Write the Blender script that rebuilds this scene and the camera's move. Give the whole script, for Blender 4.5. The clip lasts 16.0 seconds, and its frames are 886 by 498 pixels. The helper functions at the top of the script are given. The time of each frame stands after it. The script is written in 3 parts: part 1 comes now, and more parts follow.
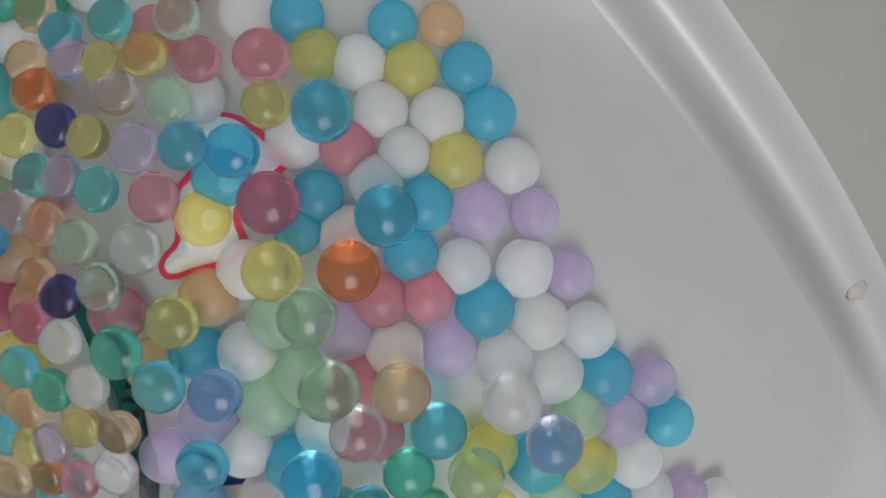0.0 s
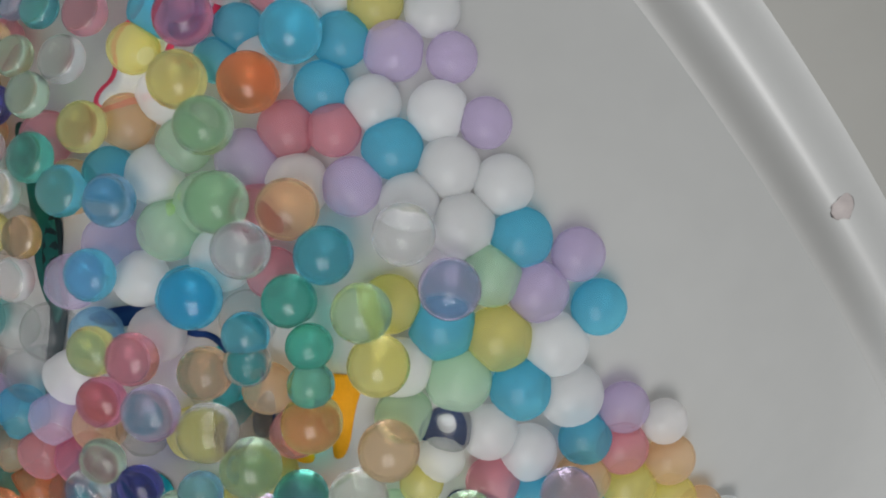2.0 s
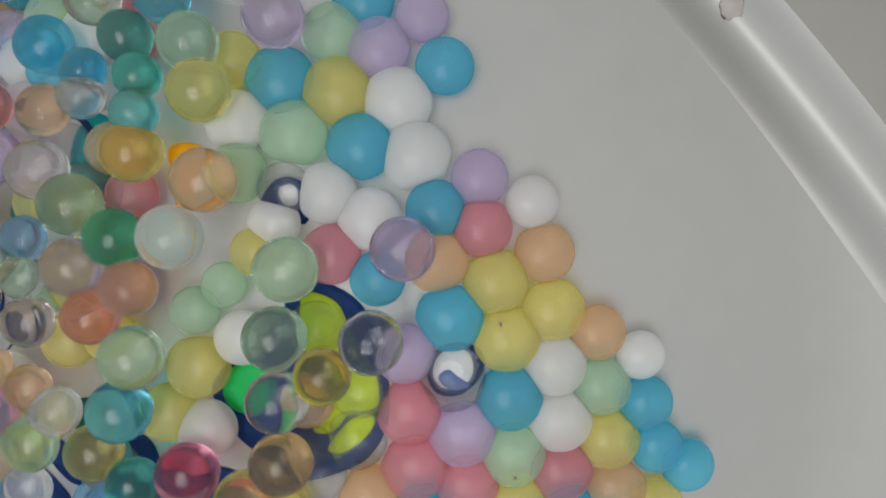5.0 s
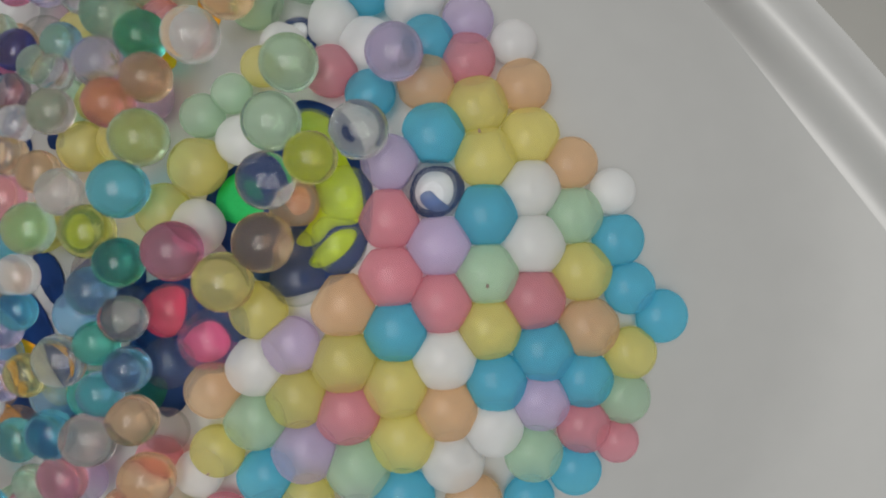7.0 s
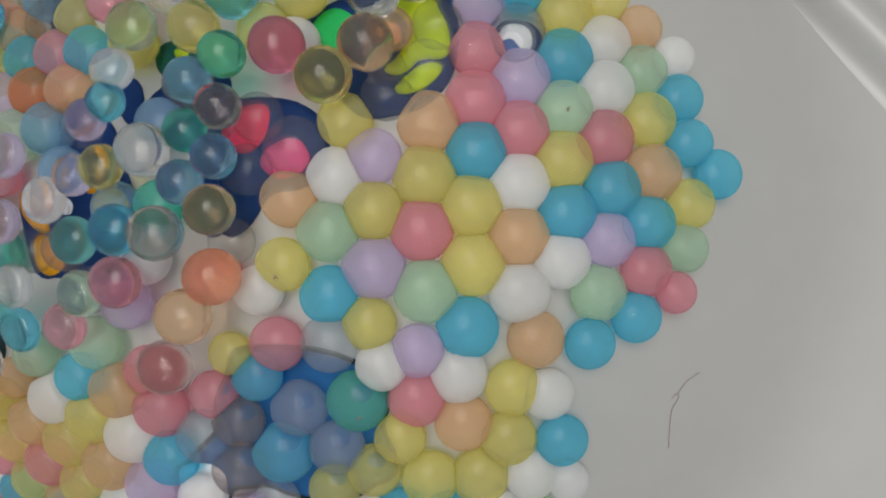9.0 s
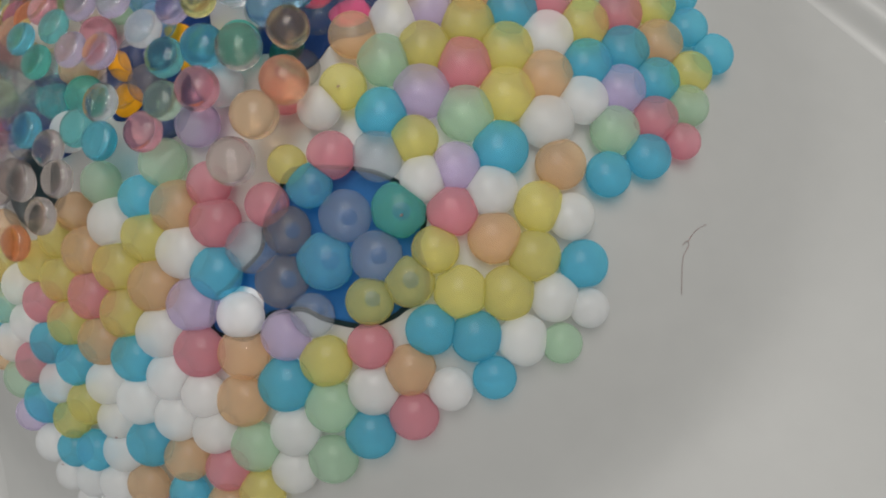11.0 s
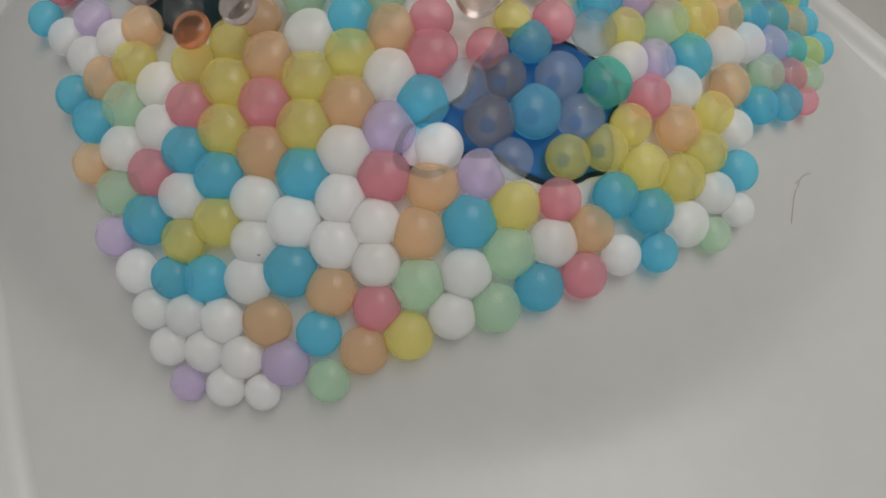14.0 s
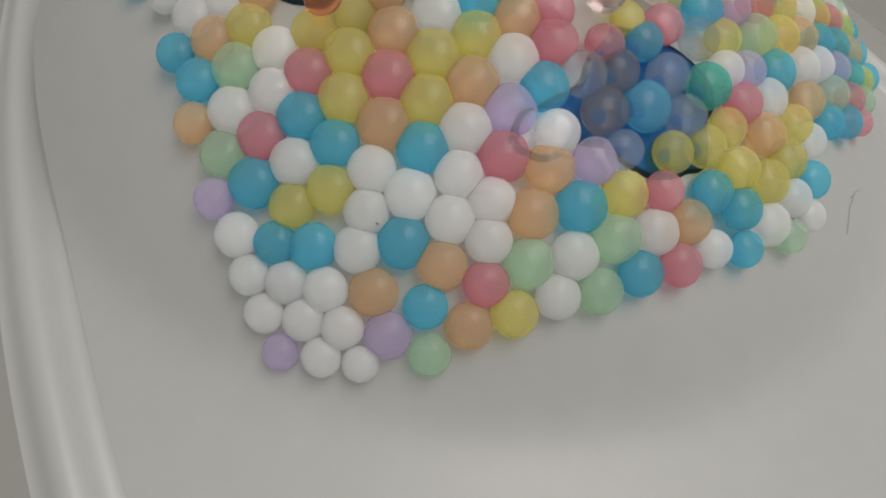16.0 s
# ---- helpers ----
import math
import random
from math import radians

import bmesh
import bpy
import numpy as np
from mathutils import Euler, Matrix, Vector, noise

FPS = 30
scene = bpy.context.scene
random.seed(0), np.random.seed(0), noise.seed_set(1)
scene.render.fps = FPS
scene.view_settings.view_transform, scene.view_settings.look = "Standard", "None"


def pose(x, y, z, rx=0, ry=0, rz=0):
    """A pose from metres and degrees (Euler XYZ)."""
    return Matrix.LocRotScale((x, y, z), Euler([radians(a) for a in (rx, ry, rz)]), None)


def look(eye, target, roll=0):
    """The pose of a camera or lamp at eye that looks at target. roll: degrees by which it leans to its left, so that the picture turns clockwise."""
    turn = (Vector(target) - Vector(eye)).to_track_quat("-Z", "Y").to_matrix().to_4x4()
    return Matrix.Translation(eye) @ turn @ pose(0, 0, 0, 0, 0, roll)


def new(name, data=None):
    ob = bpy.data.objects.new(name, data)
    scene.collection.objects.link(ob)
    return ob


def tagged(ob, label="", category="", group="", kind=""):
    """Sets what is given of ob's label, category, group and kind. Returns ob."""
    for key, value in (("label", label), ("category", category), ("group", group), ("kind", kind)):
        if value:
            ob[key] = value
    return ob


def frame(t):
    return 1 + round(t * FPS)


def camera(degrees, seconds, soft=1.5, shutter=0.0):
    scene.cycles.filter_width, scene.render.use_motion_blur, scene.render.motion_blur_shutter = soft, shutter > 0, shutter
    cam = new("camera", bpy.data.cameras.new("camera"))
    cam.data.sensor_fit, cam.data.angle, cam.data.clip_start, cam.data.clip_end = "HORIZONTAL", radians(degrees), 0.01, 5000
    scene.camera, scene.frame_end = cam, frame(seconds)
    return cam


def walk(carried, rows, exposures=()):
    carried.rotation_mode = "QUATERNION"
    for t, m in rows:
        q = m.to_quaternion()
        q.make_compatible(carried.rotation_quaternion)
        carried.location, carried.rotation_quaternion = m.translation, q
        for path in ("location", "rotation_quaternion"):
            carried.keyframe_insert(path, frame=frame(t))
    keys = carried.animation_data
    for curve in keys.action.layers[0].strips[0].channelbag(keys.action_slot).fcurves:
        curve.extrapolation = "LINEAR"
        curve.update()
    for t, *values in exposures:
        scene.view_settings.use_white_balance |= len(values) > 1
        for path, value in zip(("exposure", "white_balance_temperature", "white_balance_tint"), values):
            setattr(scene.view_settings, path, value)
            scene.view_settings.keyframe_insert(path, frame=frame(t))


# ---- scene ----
cam = camera(82.11, 16.0, soft=2.0)
walk(cam, [
    (0.0, pose(0.0218, 0.1960, 0.0773, -33.14, 5.35, -4.16)),
    (0.5, pose(0.0245, 0.1873, 0.0801, -31.82, 6.26, -3.59)),
    (1.0, pose(0.0308, 0.1742, 0.0836, -29.66, 7.62, -3.26)),
    (1.5, pose(0.0394, 0.1631, 0.0875, -27.82, 9.99, -3.24)),
    (2.0, pose(0.0517, 0.1525, 0.0908, -25.92, 12.91, -3.53)),
    (2.5, pose(0.0638, 0.1381, 0.0942, -23.53, 15.29, -4.17)),
    (3.0, pose(0.0741, 0.1207, 0.0964, -20.11, 17.06, -4.71)),
    (3.5, pose(0.0813, 0.1092, 0.0966, -17.87, 18.60, -5.47)),
    (6.0, pose(0.1011, 0.0508, 0.0994, -7.43, 20.71, -5.00)),
    (6.5, pose(0.1040, 0.0357, 0.1034, -4.01, 22.07, -3.66)),
    (7.0, pose(0.0998, 0.0209, 0.1083, -0.74, 20.84, -2.15)),
    (7.5, pose(0.0918, 0.0091, 0.1115, 1.19, 19.05, -0.81)),
    (8.0, pose(0.0847, -0.0039, 0.1139, 3.52, 17.38, 0.33)),
    (10.5, pose(0.0752, -0.0880, 0.1159, 19.78, 17.45, 4.01)),
    (11.0, pose(0.0709, -0.1033, 0.1137, 21.86, 16.09, 4.49)),
    (11.5, pose(0.0587, -0.1141, 0.1171, 23.44, 13.42, 5.21)),
    (12.0, pose(0.0437, -0.1264, 0.1161, 25.25, 10.19, 6.58)),
    (12.5, pose(0.0311, -0.1367, 0.1134, 26.63, 7.10, 7.97)),
    (13.0, pose(0.0220, -0.1456, 0.1110, 27.54, 5.01, 8.13)),
    (13.5, pose(0.0104, -0.1541, 0.1104, 28.06, 2.86, 8.34)),
    (14.0, pose(-0.0009, -0.1627, 0.1078, 28.96, 0.64, 8.99)),
    (14.5, pose(-0.0079, -0.1686, 0.1061, 29.47, -0.57, 9.46)),
    (15.0, pose(-0.0144, -0.1709, 0.1060, 29.69, -1.65, 9.76)),
    (15.5, pose(-0.0264, -0.1760, 0.1045, 30.32, -3.38, 10.12)),
    (16.0, pose(-0.0388, -0.1790, 0.1037, 30.62, -5.06, 9.91)),
], exposures=[(0.0, -0.05, 6250, 10), (7.0, -0.17, 6450, 10), (11.0, -0.16, 6550, 10), (16.0, -0.10, 6680, 10)])

# ---- light ----
world = bpy.data.worlds.new("room_light")
scene.world = world
world.use_nodes = True
world.node_tree.nodes["Background"].inputs[0].default_value = (0.97, 0.99, 1.0, 1)
world.node_tree.nodes["Background"].inputs[1].default_value = 0.45
# unseen soft lamp added overhead to even out the brightness over the dish
lamp = new("added_overhead_light", bpy.data.lights.new("added_overhead_light", "AREA"))
lamp.data.shape, lamp.data.size, lamp.data.size_y, lamp.data.energy = "RECTANGLE", 0.75, 0.55, 9.2
lamp.data.color = (1.0, 0.97, 0.93)
lamp.matrix_world = look((0.24, 0.02, 1.0), (0.04, 0.0, -0.04))

# ---- materials ----
COLOURS = {"k": (0.80, 0.70, 0.66), "B": (0.40, 0.72, 0.98), "c": (0.96, 0.97, 0.97), "w": (0.98, 0.98, 0.98), "b": (0.19, 0.76, 0.98), "y": (0.99, 0.92, 0.36), "p": (1.0, 0.48, 0.56), "o": (1.0, 0.73, 0.47),
           "l": (0.85, 0.74, 0.98), "g": (0.72, 0.95, 0.74), "G": (0.16, 0.78, 0.64), "R": (0.97, 0.38, 0.16),
           "n": (0.10, 0.11, 0.42), "t": (0.24, 0.78, 0.78), "m": (0.82, 0.30, 0.46), "q": (0.88, 0.93, 0.98)}
WORDS = {"k": "smoky grey clear", "B": "clear deep blue", "c": "clear colourless", "w": "milky white", "b": "sky blue", "y": "yellow", "p": "pink", "o": "peach orange", "l": "lavender", "g": "mint green",
         "G": "deep green", "R": "red orange",
         "n": "dark violet blue", "t": "turquoise", "m": "deep rose", "q": "cloudy colourless"}


def nodes_of(name):
    m = bpy.data.materials.new(name)
    m.use_nodes = True
    return m, m.node_tree.nodes, m.node_tree.links, m.node_tree.nodes["Principled BSDF"]


def bead_colour(n, l, colour):
    """The tint of one bead: a little different from bead to bead, with a soft cloud inside it."""
    info, isle = n.new("ShaderNodeObjectInfo"), n.new("ShaderNodeNewGeometry")
    both, one, vary = n.new("ShaderNodeMath"), n.new("ShaderNodeMath"), n.new("ShaderNodeMapRange")
    both.operation, one.operation = "ADD", "FRACT"
    l.new(info.outputs["Random"], both.inputs[0])
    l.new(isle.outputs["Random Per Island"], both.inputs[1])
    l.new(both.outputs[0], one.inputs[0])
    vary.inputs[3].default_value, vary.inputs[4].default_value = 0.93, 1.0
    l.new(one.outputs[0], vary.inputs[0])
    cloud, soft, place = n.new("ShaderNodeTexNoise"), n.new("ShaderNodeMapRange"), n.new("ShaderNodeTexCoord")
    cloud.inputs["Scale"].default_value, cloud.inputs["Detail"].default_value = 170, 3
    l.new(place.outputs["Object"], cloud.inputs["Vector"])
    soft.inputs[1].default_value, soft.inputs[2].default_value = 0.3, 0.7
    soft.inputs[3].default_value, soft.inputs[4].default_value = 0.96, 1.0
    l.new(cloud.outputs["Fac"], soft.inputs[0])
    last = None
    for value in (vary, soft):
        mix = n.new("ShaderNodeMixRGB")
        mix.blend_type = "MULTIPLY"
        mix.inputs[0].default_value = 1
        if last is None:
            mix.inputs[1].default_value = (*colour, 1)
        else:
            l.new(last, mix.inputs[1])
        l.new(value.outputs[0], mix.inputs[2])
        last = mix.outputs[0]
    return last


def mixed(n, l, share, first, second):
    mix = n.new("ShaderNodeMixShader")
    mix.inputs[0].default_value = share
    l.new(first.outputs[0], mix.inputs[1])
    l.new(second.outputs[0], mix.inputs[2])
    return mix


def gel_material(name, colour, ior, cloud, bend):
    """Swollen gel: a tinted body, part of which bends the light (bend) and part lets it straight through, with some cloudiness."""
    m, n, l, p = nodes_of(name)
    tint = bead_colour(n, l, colour)
    p.inputs["Roughness"].default_value = 0.06
    p.inputs["IOR"].default_value = ior
    p.inputs["Transmission Weight"].default_value = 1.0
    clear, haze, body = n.new("ShaderNodeBsdfTransparent"), n.new("ShaderNodeBsdfTranslucent"), n.new("ShaderNodeBsdfDiffuse")
    for shader in (p, clear, haze, body):
        l.new(tint, shader.inputs[0])
    through_it = mixed(n, l, bend, clear, p)
    milky = mixed(n, l, 0.6, haze, body)
    gloss = n.new("ShaderNodeBsdfGlossy")
    gloss.inputs["Roughness"].default_value = 0.22
    wet = mixed(n, l, 0.012, mixed(n, l, cloud, through_it, milky), gloss)
    l.new(wet.outputs[0], n["Material Output"].inputs[0])
    return m


def plain_material(name, colour, rough=0.5, scale=60, amount=0.1, shine=0.5):
    """A coloured surface with soft blotches and fine speckle."""
    m, n, l, p = nodes_of(name)
    co = n.new("ShaderNodeTexCoord")
    total = None
    for s, k in ((scale, amount), (scale * 12, amount * 0.5)):
        t = n.new("ShaderNodeTexNoise")
        t.inputs["Scale"].default_value = s
        t.inputs["Detail"].default_value = 4
        l.new(co.outputs["Object"], t.inputs["Vector"])
        r = n.new("ShaderNodeMapRange")
        r.inputs[1].default_value, r.inputs[2].default_value = 0.3, 0.7
        r.inputs[3].default_value, r.inputs[4].default_value = 1 - k, 1
        l.new(t.outputs["Fac"], r.inputs[0])
        x = n.new("ShaderNodeMixRGB")
        x.blend_type = "MULTIPLY"
        x.inputs[0].default_value = 1
        if total is None:
            x.inputs[1].default_value = (*colour, 1)
        else:
            l.new(total, x.inputs[1])
        l.new(r.outputs[0], x.inputs[2])
        total = x.outputs[0]
    l.new(total, p.inputs["Base Color"])
    p.inputs["Roughness"].default_value = rough
    p.inputs["Specular IOR Level"].default_value = shine
    return m


KINDS = "kBcwbypolgGRntmq"
SOAKED = {k: gel_material("gel_in_water_" + WORDS[k].replace(" ", "_"), tuple(v ** 0.6 for v in COLOURS[k]), 1.15, {"c": 0.03, "w": 0.44, "k": 0.10, "q": 0.11}.get(k, 0.25), 0.18) for k in KINDS}
GEL = {k: gel_material("gel_" + WORDS[k].replace(" ", "_"), tuple(v ** 0.75 for v in COLOURS[k]), 1.32, {"c": 0.01, "k": 0.03, "w": 0.16}.get(k, 0.06), 0.74) for k in KINDS}
GLAZE = plain_material("white_glaze", (0.37, 0.37, 0.357), 0.45, 9, 0.06)
RIM_GLAZE = plain_material("clean_white_glaze", (0.375, 0.375, 0.362), 0.42, 14, 0.04, 1.0)
# the dish's glaze beyond the rim, with its shade put into the colour
SHADED_GLAZE = plain_material("glaze_with_painted_shade", (0.265, 0.26, 0.238), 0.55, 9, 0.06)
TABLE = plain_material("warm_grey_table", (0.265, 0.257, 0.236), 0.5, 12, 0.12)
SMUDGE = plain_material("pink_smudge", (0.41, 0.365, 0.35), 0.6, 300, 0.2)
HAIR = plain_material("hair_brown", (0.22, 0.13, 0.12), 0.5)
INK = {k: plain_material("ink_" + k, c, 0.6, 150, 0.15, 0.1) for k, c in {
    "navy": (0.008, 0.032, 0.125), "blue": (0.015, 0.21, 0.62), "white": (0.75, 0.76, 0.78), "teal": (0.01, 0.28, 0.32), "olive": (0.16, 0.20, 0.03),
    "lime": (0.42, 0.55, 0.03), "green": (0.02, 0.40, 0.10), "red": (0.72, 0.06, 0.13), "amber": (0.75, 0.33, 0.01), "slate": (0.10, 0.17, 0.38),
    "black": (0.01, 0.025, 0.03), "peach": (0.55, 0.27, 0.17), "pink": (0.62, 0.09, 0.22), "paper": (0.018, 0.10, 0.27), "bottle": (0.01, 0.09, 0.08)}.items()}

# ---- the basin ----
SURF = (0.02731, -0.20127, 0.11711, -2.07933, -0.09260, -2.57631)
LEVEL = -0.046
SINK = 0.0046


def crown(x, y):
    """Height of the bead centres over the bulging basin bottom."""
    a, b, c, d, e, f = SURF
    return a + b * x + c * y + d * x * x + e * x * y + f * y * y


def bottom(x, y):
    """Height of the basin bottom: a low crown that runs out into a level."""
    h, k = crown(x, y) - SINK - LEVEL, 0.006
    return LEVEL + 0.5 * (h + math.sqrt(h * h + k * k)) if h > -0.3 else LEVEL


def up(x, y):
    """The way that the bottom faces."""
    e = 0.001
    return Vector((crown(x - e, y) - crown(x + e, y), crown(x, y - e) - crown(x, y + e), 2 * e)).normalized()


def finish(name, bm, material, parent=None, label=""):
    bmesh.ops.recalc_face_normals(bm, faces=bm.faces)
    me = bpy.data.meshes.new(name)
    bm.to_mesh(me)
    bm.free()
    for f in me.polygons:
        f.use_smooth = True
    me.materials.append(material)
    ob = new(name, me)
    ob.parent = parent
    if label:
        tagged(ob, label)
    return ob


MIDDLE = (-0.0275, -0.0063)


def rim_radius(a):
    """Distance from the middle to the ledge line in the direction a."""
    u, v, w = RIM
    c, s = math.cos(a), math.sin(a)
    return 1 / math.sqrt(u * c * c + v * s * s + w * c * s)


RIM = (22.60, 14.64, 22.74)


def swept(rows):
    """A ring-shaped skin through rows of (distance from the ledge line, height)."""
    n, bm = 160, bmesh.new()
    rings = []
    for out, h in rows:
        ring = []
        for i in range(n):
            a = 2 * math.pi * i / n
            r = rim_radius(a) + out
            ring.append(bm.verts.new((MIDDLE[0] + r * math.cos(a), MIDDLE[1] + r * math.sin(a), LEVEL + h)))
        rings.append(ring)
    for p, q in zip(rings, rings[1:]):
        for i in range(n):
            bm.faces.new((p[i], q[i], q[(i + 1) % n], p[(i + 1) % n]))
    return bm, rings


def rim_height(out):
    """Height of the rounded rim at that distance from the ledge line."""
    if out < 0:
        return 0.0048 * max(0, 0.5 - 0.5 * math.cos(math.pi * (out + 0.011) / 0.011)) ** 1.3
    return 0.0004 + 0.0044 * (0.5 + 0.5 * math.cos(math.pi * min(out / 0.0099, 1)))


def build_dish():
    """The shallow white dish: bottom, rounded rim and foot."""
    bm, n = bmesh.new(), 160
    vs = []
    for k in range(1, 71):
        ring = []
        for i in range(n):
            a = 2 * math.pi * i / n
            r = (rim_radius(a) - 0.0109) * k / 70
            x, y = MIDDLE[0] + r * math.cos(a), MIDDLE[1] + r * math.sin(a)
            ring.append(bm.verts.new((x, y, bottom(x, y))))
        vs.append(ring)
    mid = bm.verts.new((*MIDDLE, bottom(*MIDDLE)))
    for i in range(n):
        bm.faces.new((mid, vs[0][i], vs[0][(i + 1) % n]))
    for p, q in zip(vs, vs[1:]):
        for i in range(n):
            bm.faces.new((p[i], q[i], q[(i + 1) % n], p[(i + 1) % n]))
    dish = finish("dish", bm, GLAZE)
    rows = [(-0.0110 + 0.0011 * i, rim_height(-0.0110 + 0.0011 * i)) for i in range(20)]
    bm, _ = swept(rows)
    finish("rim", bm, RIM_GLAZE, dish, "rounded clean white glazed rim")
    # the flange falls away outward; its darker tone is shade painted in
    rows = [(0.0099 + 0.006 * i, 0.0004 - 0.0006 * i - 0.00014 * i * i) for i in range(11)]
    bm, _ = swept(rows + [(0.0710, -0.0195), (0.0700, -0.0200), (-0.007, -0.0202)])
    finish("flange", bm, SHADED_GLAZE, dish, "outer flange of the white dish with its shade painted as warm grey")
    return dish


tagged(build_dish(), "white glazed dish with a bulging bottom and rounded rim", "dish", kind="structure")


def build_table():
    bm = bmesh.new()
    made = bmesh.ops.create_cube(bm, size=1)
    bmesh.ops.scale(bm, verts=made["verts"], vec=(2.2, 1.6, 0.04))
    bmesh.ops.translate(bm, verts=made["verts"], vec=(MIDDLE[0], MIDDLE[1], LEVEL - 0.0203 - 0.02))
    bmesh.ops.bevel(bm, geom=bm.edges[:], offset=0.004, segments=3, affect="EDGES")
    return finish("ground", bm, TABLE)


tagged(build_table(), "plain warm grey smooth tabletop under the dish", "tabletop", kind="structure")

# ---- printed paper cut-outs under the beads ----


def inside(poly, x, y):
    hit = False
    for (x0, y0), (x1, y1) in zip(poly, poly[1:] + poly[:1]):
        if (y0 > y) != (y1 > y) and x < x0 + (y - y0) / (y1 - y0) * (x1 - x0):
            hit = not hit
    return hit


def draped(poly, lift):
    """A thin sheet of the given outline (millimetres) that lies on the bottom."""
    bm = bmesh.new()
    pts = [(x / 1000, y / 1000) for x, y in poly]
    # round the corners twice
    for _ in range(2):
        pts = [q for (ax, ay), (bx, by) in zip(pts, pts[1:] + pts[:1]) for q in ((0.75 * ax + 0.25 * bx, 0.75 * ay + 0.25 * by), (0.25 * ax + 0.75 * bx, 0.25 * ay + 0.75 * by))]
    bm.faces.new([bm.verts.new((x, y, 0)) for x, y in pts])
    xs, ys = [p[0] for p in pts], [p[1] for p in pts]
    for lo, hi, axis in ((min(xs), max(xs), 0), (min(ys), max(ys), 1)):
        v = lo + 0.003
        while v < hi:
            co, no = [0, 0, 0], [0, 0, 0]
            co[axis], no[axis] = v, 1
            bmesh.ops.bisect_plane(bm, geom=bm.verts[:] + bm.edges[:] + bm.faces[:], plane_co=co, plane_no=no)
            v += 0.003
    for v in bm.verts:
        v.co.z = bottom(v.co.x, v.co.y) + lift
    made = bmesh.ops.extrude_face_region(bm, geom=bm.faces[:])
    for v in made["geom"]:
        if isinstance(v, bmesh.types.BMVert):
            v.co.z += 0.0001
    return bm


PRINTS = []


def sticker(label, shapes):
    base, lift = None, 0.00012 + 0.00004 * (len(PRINTS) % 5)
    PRINTS.append([(x / 1000, y / 1000) for x, y in shapes[0][2]])
    for i, (name, ink, poly) in enumerate(shapes):
        if base is None:
            base = finish("paper_cutout", draped(poly, lift), INK[ink])
            tagged(base, label, "paper cutout", "paper cutouts under the beads")
        else:
            finish("printed_patch", draped(poly, lift + 0.00022 + 0.00004 * i), INK[ink], base, ink + " printed patch")


sticker("slate blue printed paper cut-out with thin dark outline and white corner", [
    ("outline", "black", [(-3.3, -39.9), (7.1, -39.3), (17.1, -39.8), (22.7, -41.8), (27.0, -43.9), (30.1, -47.6), (30.6, -52.5), (28.2, -57.2), (30.3, -62.9), (30.8, -67.6), (28.6, -71.3), (24.3, -72.9), (22.0, -75.1), (14.5, -78.3), (8.6, -77.9), (2.8, -76.9), (-2.1, -74.5), (-5.9, -75.7), (-11.2, -76.1), (-13.2, -79.7), (-17.9, -83.1), (-24.2, -82.3), (-28.6, -81.3), (-29.1, -77.4), (-27.3, -71.5), (-22.8, -69.6), (-19.8, -66.3), (-15.8, -63.5), (-12.1, -60.2), (-11.9, -53.4), (-7.1, -46.4), (-6.1, -42.3)]),
    ("patch", "paper", [(-3.0, -41.1), (7.1, -40.5), (16.8, -41.0), (22.1, -43.0), (26.2, -44.9), (29.0, -48.2), (29.4, -52.4), (27.0, -57.3), (29.1, -63.3), (29.6, -67.6), (27.9, -70.5), (23.8, -71.8), (21.5, -74.1), (14.4, -77.1), (9.0, -76.6), (3.4, -75.8), (-1.6, -73.3), (-5.9, -74.4), (-11.8, -75.1), (-14.3, -79.0), (-18.0, -81.9), (-23.6, -81.1), (-27.3, -80.4), (-27.5, -77.3), (-26.0, -72.0), (-21.9, -70.5), (-18.7, -67.1), (-14.9, -64.3), (-10.8, -60.4), (-10.5, -53.6), (-5.9, -46.9), (-4.8, -42.8)]),
    ("patch", "white", [(-25.9, -71.9), (-21.2, -69.8), (-16.2, -69.3), (-12.4, -71.4), (-12.4, -75.0), (-14.6, -78.8), (-18.0, -81.3), (-23.6, -80.8), (-26.8, -79.4)])])
sticker("small navy and white printed paper scrap", [
    ("outline", "navy", [(25.1, 75.0), (29.0, 76.2), (33.5, 73.0), (33.0, 65.0), (28.4, 67.9), (22.2, 68.7)]),
    ("patch", "white", [(26.8, 74.1), (30.7, 74.2), (31.2, 69.8), (27.9, 70.0)])])
sticker("white printed paper scrap with navy outline", [
    ("outline", "navy", [(53.4, 33.1), (55.9, 39.2), (62.8, 39.2), (65.8, 34.0), (61.5, 27.8), (55.6, 27.8)]),
    ("patch", "white", [(54.7, 33.1), (56.6, 38.0), (62.0, 37.8), (63.1, 32.9), (61.0, 29.6), (56.6, 29.5)]),
    ("patch", "slate", [(55.5, 32.5), (58.1, 34.2), (59.6, 32.1), (62.7, 29.5), (58.0, 28.9)])])
